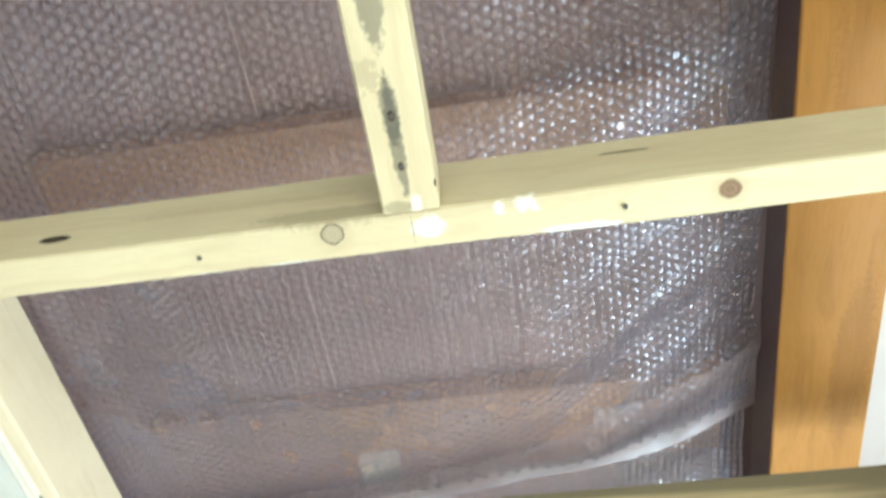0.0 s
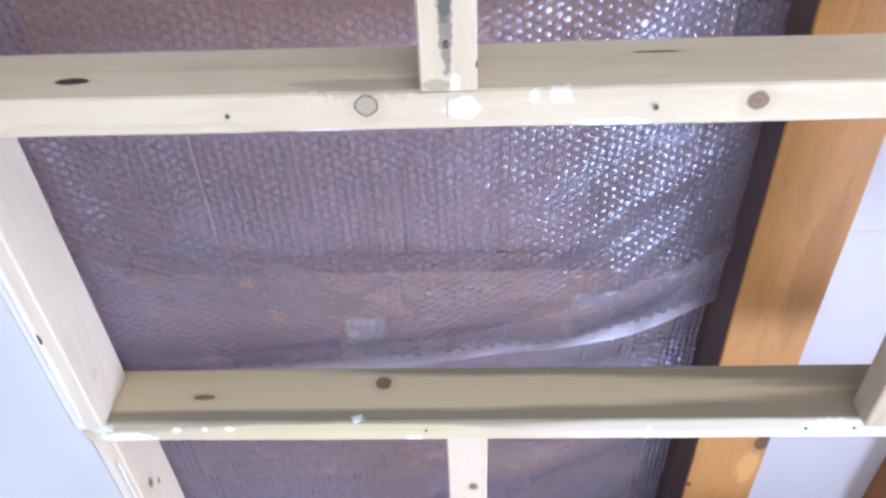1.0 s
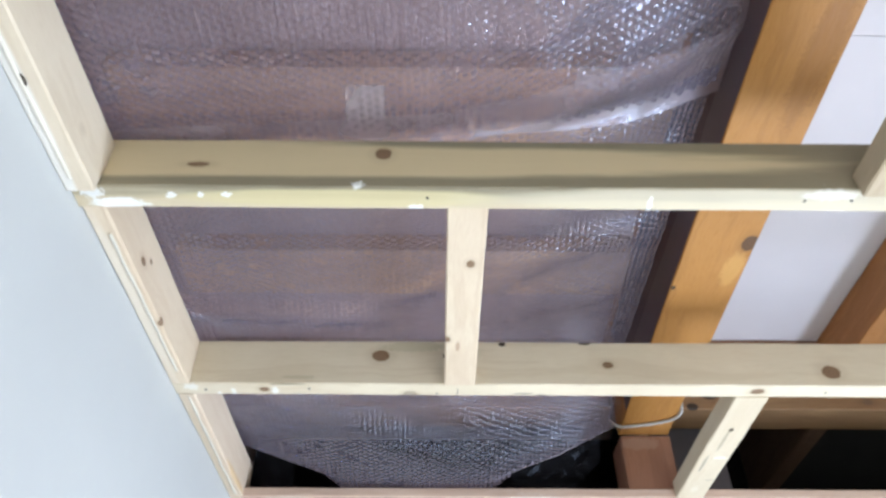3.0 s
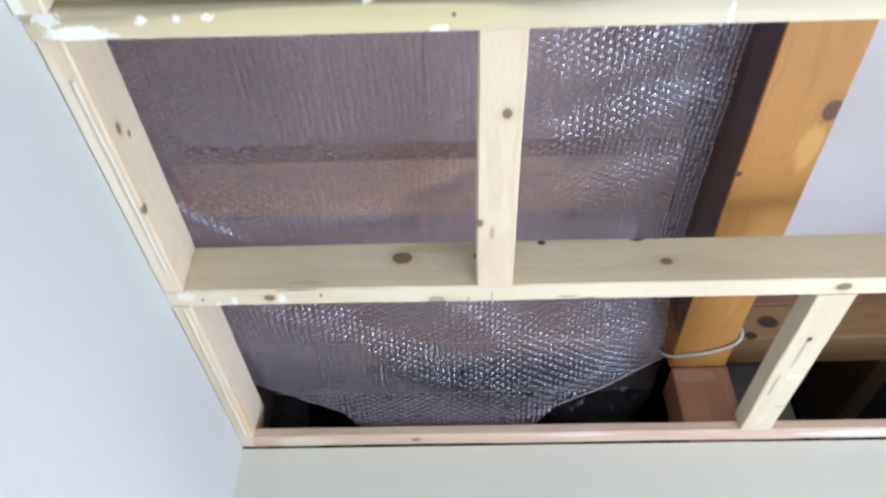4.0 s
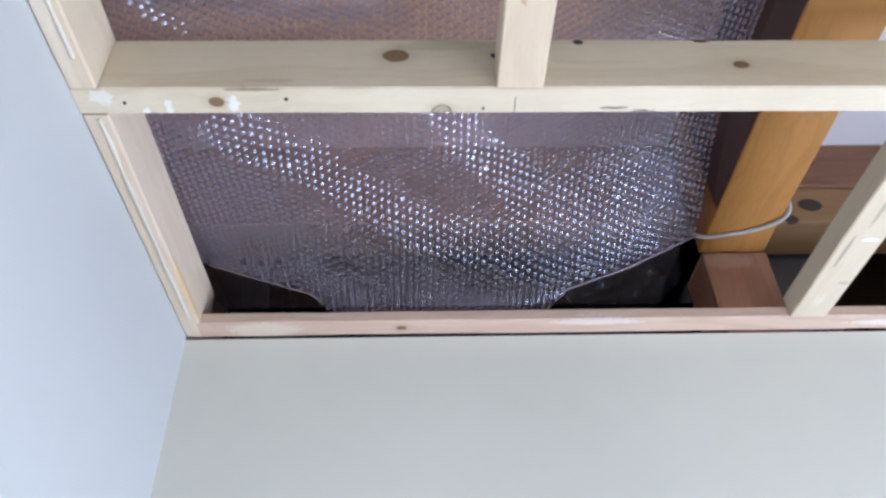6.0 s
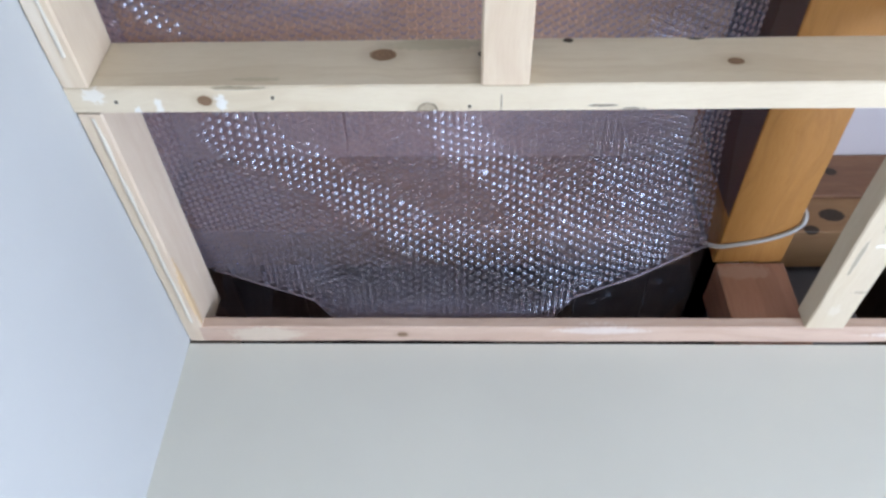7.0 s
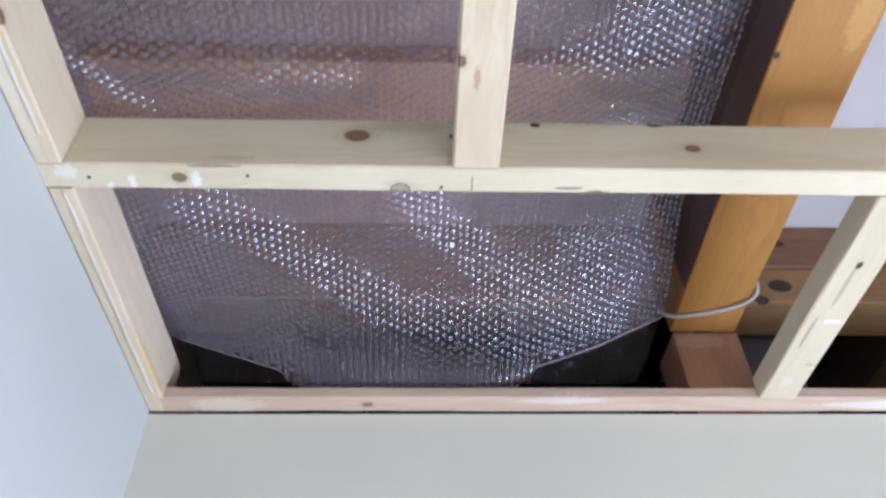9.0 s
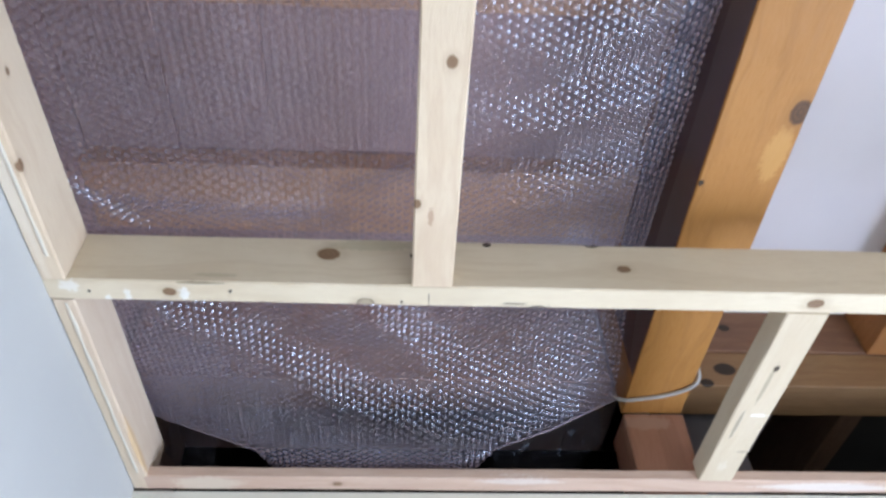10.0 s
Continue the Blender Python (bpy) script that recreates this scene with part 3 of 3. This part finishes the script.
# highlights put into the shape: line, half width, share, lean of the bubbles' tops
GLINT_BANDS = [
    (((0.11, -0.345), (0.211, -0.265), (0.30, -0.202), (0.35, -0.164), (0.428, -0.136), (0.54, -0.112)), 0.030, 1.0, (0.66, -0.58)),
    (((0.385, -0.335), (0.45, -0.229), (0.508, -0.173), (0.59, -0.125), (0.68, -0.088)), 0.030, 1.0, (0.44, -0.62)),
    (((0.36, -0.022), (0.46, -0.030), (0.62, -0.055)), 0.017, 0.85, (0.50, -0.76)),
    (((0.64, -0.40), (0.70, -0.25), (0.72, -0.14)), 0.020, 0.45, (0.30, -0.56)),
    (((0.54, -1.375), (0.62, -1.365), (0.71, -1.305)), 0.034, 0.95, (0.26, 0.03)),
    (((0.55, -1.62), (0.62, -1.50), (0.71, -1.43)), 0.065, 0.6, (0.26, 0.19)),
    (((0.58, -1.140), (0.66, -1.175), (0.74, -1.165)), 0.026, 0.95, (0.24, -0.13)),
    (((0.61, -1.065), (0.67, -1.085), (0.745, -1.115)), 0.017, 1.0, (0.24, -0.13)),
    (((0.50, -0.885), (0.60, -0.895), (0.66, -0.925), (0.71, -0.985)), 0.015, 1.0, (0.24, -0.16)),
    (((0.60, -0.80), (0.63, -0.67), (0.66, -0.52)), 0.070, 0.5, (0.27, -0.245)),
    (((0.035, -0.535), (0.065, -0.50), (0.095, -0.472)), 0.014, 0.9, (0.83, -0.46)),
    (((0.045, -1.20), (0.055, -1.16), (0.072, -1.11)), 0.014, 0.6, (0.95, -0.16)),
    (((0.15, -1.19), (0.165, -1.14), (0.18, -1.09)), 0.016, 0.5, (0.85, -0.16)),
    (((0.18, -0.485), (0.25, -0.515), (0.31, -0.495)), 0.013, 0.6, (0.65, -0.45)),
]


def lean(x, y):
    """How far the bubbles lean to mirror the window, and which way: fully along the glint bands, not at all away from
    them.
    """
    most, way = 0.0, (0.0, 0.0)
    for line, half, share, tilt in GLINT_BANDS:
        far = 9.0
        for (ax, ay), (bx, by) in zip(line, line[1:]):
            qx, qy = bx - ax, by - ay
            s = min(1.0, max(0.0, ((x - ax) * qx + (y - ay) * qy) / (qx * qx + qy * qy)))
            far = min(far, math.hypot(x - ax - s * qx, y - ay - s * qy))
        if far > 2.2 * half:
            continue
        wide = half * (1.0 + 0.5 * noise.noise(Vector((x * 22, y * 22, 3.0))))
        w = share * math.exp(-(far / wide) ** 4)
        if w > most:
            most, way = w, tilt
    return most, way


def wrap_end(x):
    """Where the sheet's far edge lies: the middle hangs on over the ledger."""
    return -0.050 + 0.075 * min(1.0, max(0.0, (x - 0.19) / 0.05)) * min(1.0, max(0.0, (0.56 - x) / 0.05))


def beam_side(y):
    """The thick roof beam's side face, which runs slightly askew."""
    return 0.797 + (0.755 - 0.797) * (-y / 2.6)


def wrap_sheet(y0, lift, far, rows, cols):
    bm = bmesh.new()
    grid = []
    for j in range(rows + 1):
        line = []
        for i in range(cols + 1):
            x = X0 + (X1 - X0) * i / cols
            end = wrap_end(x) if far is None else far + 0.012 * noise.noise(Vector((x * 6, 4.2, 0)))
            y = y0 + (end - y0) * j / rows
            line.append(bm.verts.new((x, y, wrap_height(x, y) + lift)))
        grid.append(line)
    for j in range(rows):
        for i in range(cols):
            bm.faces.new((grid[j][i], grid[j][i + 1], grid[j + 1][i + 1], grid[j + 1][i]))
    return bm


def bubble_layer(y0, y1, lift, parent):
    """Domes of air on the underside, in staggered rows."""
    pitch, r, tall, seg = 0.0106, 0.0048, 0.0046, 9
    verts, faces = [], []
    cols = int((X1 - X0 - 0.022) / (pitch * 0.866))
    for i in range(cols):
        x = X0 + 0.006 + i * pitch * 0.866
        for j in range(int((y1 - y0) / pitch)):
            y = y0 + (j + 0.5 * (i % 2)) * pitch
            if y > wrap_end(x) - 0.008:
                continue
            e = 0.003
            z = wrap_height(x, y) + lift
            n = Vector(((wrap_height(x + e, y) + lift - z) / e, (wrap_height(x, y + e) + lift - z) / e, -1.0)).normalized()
            n = (n + Vector((random.gauss(0, 0.045), random.gauss(0, 0.045), 0))).normalized()
            a = n.cross(Vector((0, 1, 0))).normalized()
            b = n.cross(a)
            w, way = lean(x, y)
            n2 = n.lerp((Vector((*way, -1.0)).normalized() + Vector((random.gauss(0, 0.03), random.gauss(0, 0.03), 0))).normalized(), w).normalized()
            a2 = n2.cross(Vector((0, 1, 0))).normalized()
            b2 = n2.cross(a2)
            size = 1.0 + 0.10 * random.uniform(-1, 1)
            flat = 1.0 if random.random() > 0.04 else 0.35
            base = len(verts)
            c = Vector((x, y, z))
            for ring_r, ring_h, u, v, up in ((1.0, 0.0, a, b, n), (0.97, 0.70, a2, b2, n2), (0.90, 0.95, a2, b2, n2), (0.78, 1.0, a2, b2, n2)):
                for k in range(seg):
                    t = 2 * math.pi * k / seg
                    verts.append(c + (u * math.cos(t) + v * math.sin(t)) * (r * ring_r * size) + up * (tall * ring_h * flat))
            verts.append(c + n2 * (tall * flat))
            for s in (0, 1, 2):
                for k in range(seg):
                    k2 = (k + 1) % seg
                    faces.append((base + s * seg + k, base + s * seg + k2, base + (s + 1) * seg + k2, base + (s + 1) * seg + k))
            for k in range(seg):
                faces.append((base + 3 * seg + k, base + 3 * seg + (k + 1) % seg, base + 4 * seg))
    me = bpy.data.meshes.new("bubble_layer")
    me.from_pydata(verts, [], faces)
    me.polygons.foreach_set("use_smooth", [True] * len(me.polygons))
    me.materials.append(bubble_film)
    ob = new("bubble_layer", me)
    ob.parent = parent
    return tagged(ob, "rows of small clear air bubbles", kind="stuff")


near_wrap = new("bubble_wrap")
tagged(near_wrap, "clear bubble wrap sheet stapled up between wall and roof beam", "bubble wrap", "bubble wrap sheets")
part("film", wrap_sheet(-1.80, 0.0, -0.845, 190, 150), hazy_lit_film, near_wrap, smooth=True)
bubble_layer(-1.80, -0.86, 0.0, near_wrap)
far_wrap = new("bubble_wrap")
tagged(far_wrap, "loose clear bubble wrap sheet sagging towards the wall top", "bubble wrap", "bubble wrap sheets")
part("film", wrap_sheet(-0.93, 0.006, None, 190, 150), wrap_film, far_wrap, smooth=True)
bubble_layer(-0.90, -0.005, 0.006, far_wrap)

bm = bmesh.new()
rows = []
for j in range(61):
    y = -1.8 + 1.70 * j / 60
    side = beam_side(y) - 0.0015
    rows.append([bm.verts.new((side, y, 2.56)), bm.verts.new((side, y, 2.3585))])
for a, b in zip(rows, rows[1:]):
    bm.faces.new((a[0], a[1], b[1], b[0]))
part("flange", bm, shaded_flange_film, near_wrap, "flat film strip tinted dark for the beam's shaded side")


def hem(x0, x1):
    """The rolled rim of the sheet's far edge."""
    bm = bmesh.new()
    rings = []
    for i in range(41):
        x = x0 + (x1 - x0) * i / 40
        y = wrap_end(x)
        z = wrap_height(x, y) + 0.006
        r = 0.0016 + 0.0006 * noise.noise(Vector((x * 40, 2, 0)))
        rings.append([bm.verts.new((x, y + r * math.cos(a), z + r * math.sin(a))) for a in (0, 1.05, 2.09, 3.14, 4.19, 5.24)])
    for a, b in zip(rings, rings[1:]):
        for k in range(6):
            bm.faces.new((a[k], a[(k + 1) % 6], b[(k + 1) % 6], b[k]))
    part("hem", bm, seam_film, far_wrap, "pale rolled rim of the film", True)


hem(0.03, 0.24)
hem(0.52, 0.775)


def loose_corner(x0, x1, drop, seed):
    """Crumpled film hanging from the far edge into the dark behind the ledger."""
    bm = bmesh.new()
    grid = []
    for i in range(37):
        u = i / 36
        x = x0 + (x1 - x0) * u
        top = wrap_height(x, wrap_end(x)) + 0.004
        line = []
        for j in range(15):
            v = j / 14
            crumple = noise.noise(Vector((x * 34, v * 2.6, seed))) + 0.5 * noise.noise(Vector((x * 80, v * 6.0, seed + 4)))
            y = wrap_end(x) + 0.004 + 0.030 * v + 0.014 * crumple * min(1.0, 3.0 * v)
            line.append(bm.verts.new((x + 0.006 * crumple * v, y, top - drop * v * (1.0 - 0.35 * math.cos(u * 5.0)) + 0.006 * crumple * v)))
        grid.append(line)
    for a, b in zip(grid, grid[1:]):
        for k in range(14):
            bm.faces.new((a[k], a[k + 1], b[k + 1], b[k]))
    part("loose_corner", bm, loose_film, far_wrap, "crumpled loose corner of clear film", True)


loose_corner(0.045, 0.125, 0.055, 1.0)
loose_corner(0.56, 0.745, 0.050, 6.0)


def seam_strip():
    """The near sheet's doubled edge, a cloudy strip that widens towards the beam."""
    bm = bmesh.new()
    rows = []
    for i in range(81):
        x = 0.02 + 0.755 * i / 80
        u = i / 80
        mid = -0.876 - 0.055 * max(0.0, u - 0.55) / 0.45 + 0.006 * noise.noise(Vector((x * 9, 7.0, 0)))
        half = 0.014 + 0.016 * u ** 2
        rows.append([bm.verts.new((x, mid + half * k, wrap_height(x, mid + half * k) - 0.0046)) for k in (-1, -0.5, 0, 0.5, 1)])
    for a, b in zip(rows, rows[1:]):
        for k in range(4):
            bm.faces.new((a[k], a[k + 1], b[k + 1], b[k]))
    part("seam_strip", bm, seam_film, near_wrap, "cloudy doubled edge of film", True)


seam_strip()


def tape(x, y, w, d, turn):
    bm = bmesh.new()
    grid = []
    for j in range(7):
        line = []
        for i in range(9):
            u, v = w * (i / 8 - 0.5), d * (j / 6 - 0.5)
            px, py = x + u * math.cos(turn) - v * math.sin(turn), y + u * math.sin(turn) + v * math.cos(turn)
            line.append(bm.verts.new((px, py, wrap_height(px, py) - 0.0042)))
        grid.append(line)
    for j in range(6):
        for i in range(8):
            bm.faces.new((grid[j][i], grid[j][i + 1], grid[j + 1][i + 1], grid[j + 1][i]))
    part("tape", bm, tape_film, near_wrap, "strip of clear packing tape", True)


tape(0.327, -0.915, 0.045, 0.05, 0.05)
tape(0.600, -0.925, 0.055, 0.03, 0.1)


# ---- small things ----
def cable(name, points, radius, material, label):
    cu = bpy.data.curves.new(name, "CURVE")
    cu.dimensions, cu.bevel_depth, cu.bevel_resolution, cu.use_fill_caps = "3D", radius, 4, True
    sp = cu.splines.new("NURBS")
    sp.points.add(len(points) - 1)
    for p, q in zip(sp.points, points):
        p.co = (*q, 1.0)
    sp.use_endpoint_u, sp.order_u = True, 3
    cu.materials.append(material)
    return tagged(new(name, cu), label, "cable")


cable_grey = paint("cable_grey", (0.5, 0.49, 0.46), 0.4, 0.05, 0.05)
cable("cable", [(0.775, -0.03, 2.375), (0.785, -0.04, 2.353), (0.82, -0.045, 2.3545), (0.86, -0.055, 2.3545), (0.895, -0.075, 2.3535), (0.909, -0.095, 2.357), (0.908, -0.105, 2.375), (0.906, -0.11, 2.40)], 0.0034, cable_grey, "thin grey cable bent round the end of the roof beam")
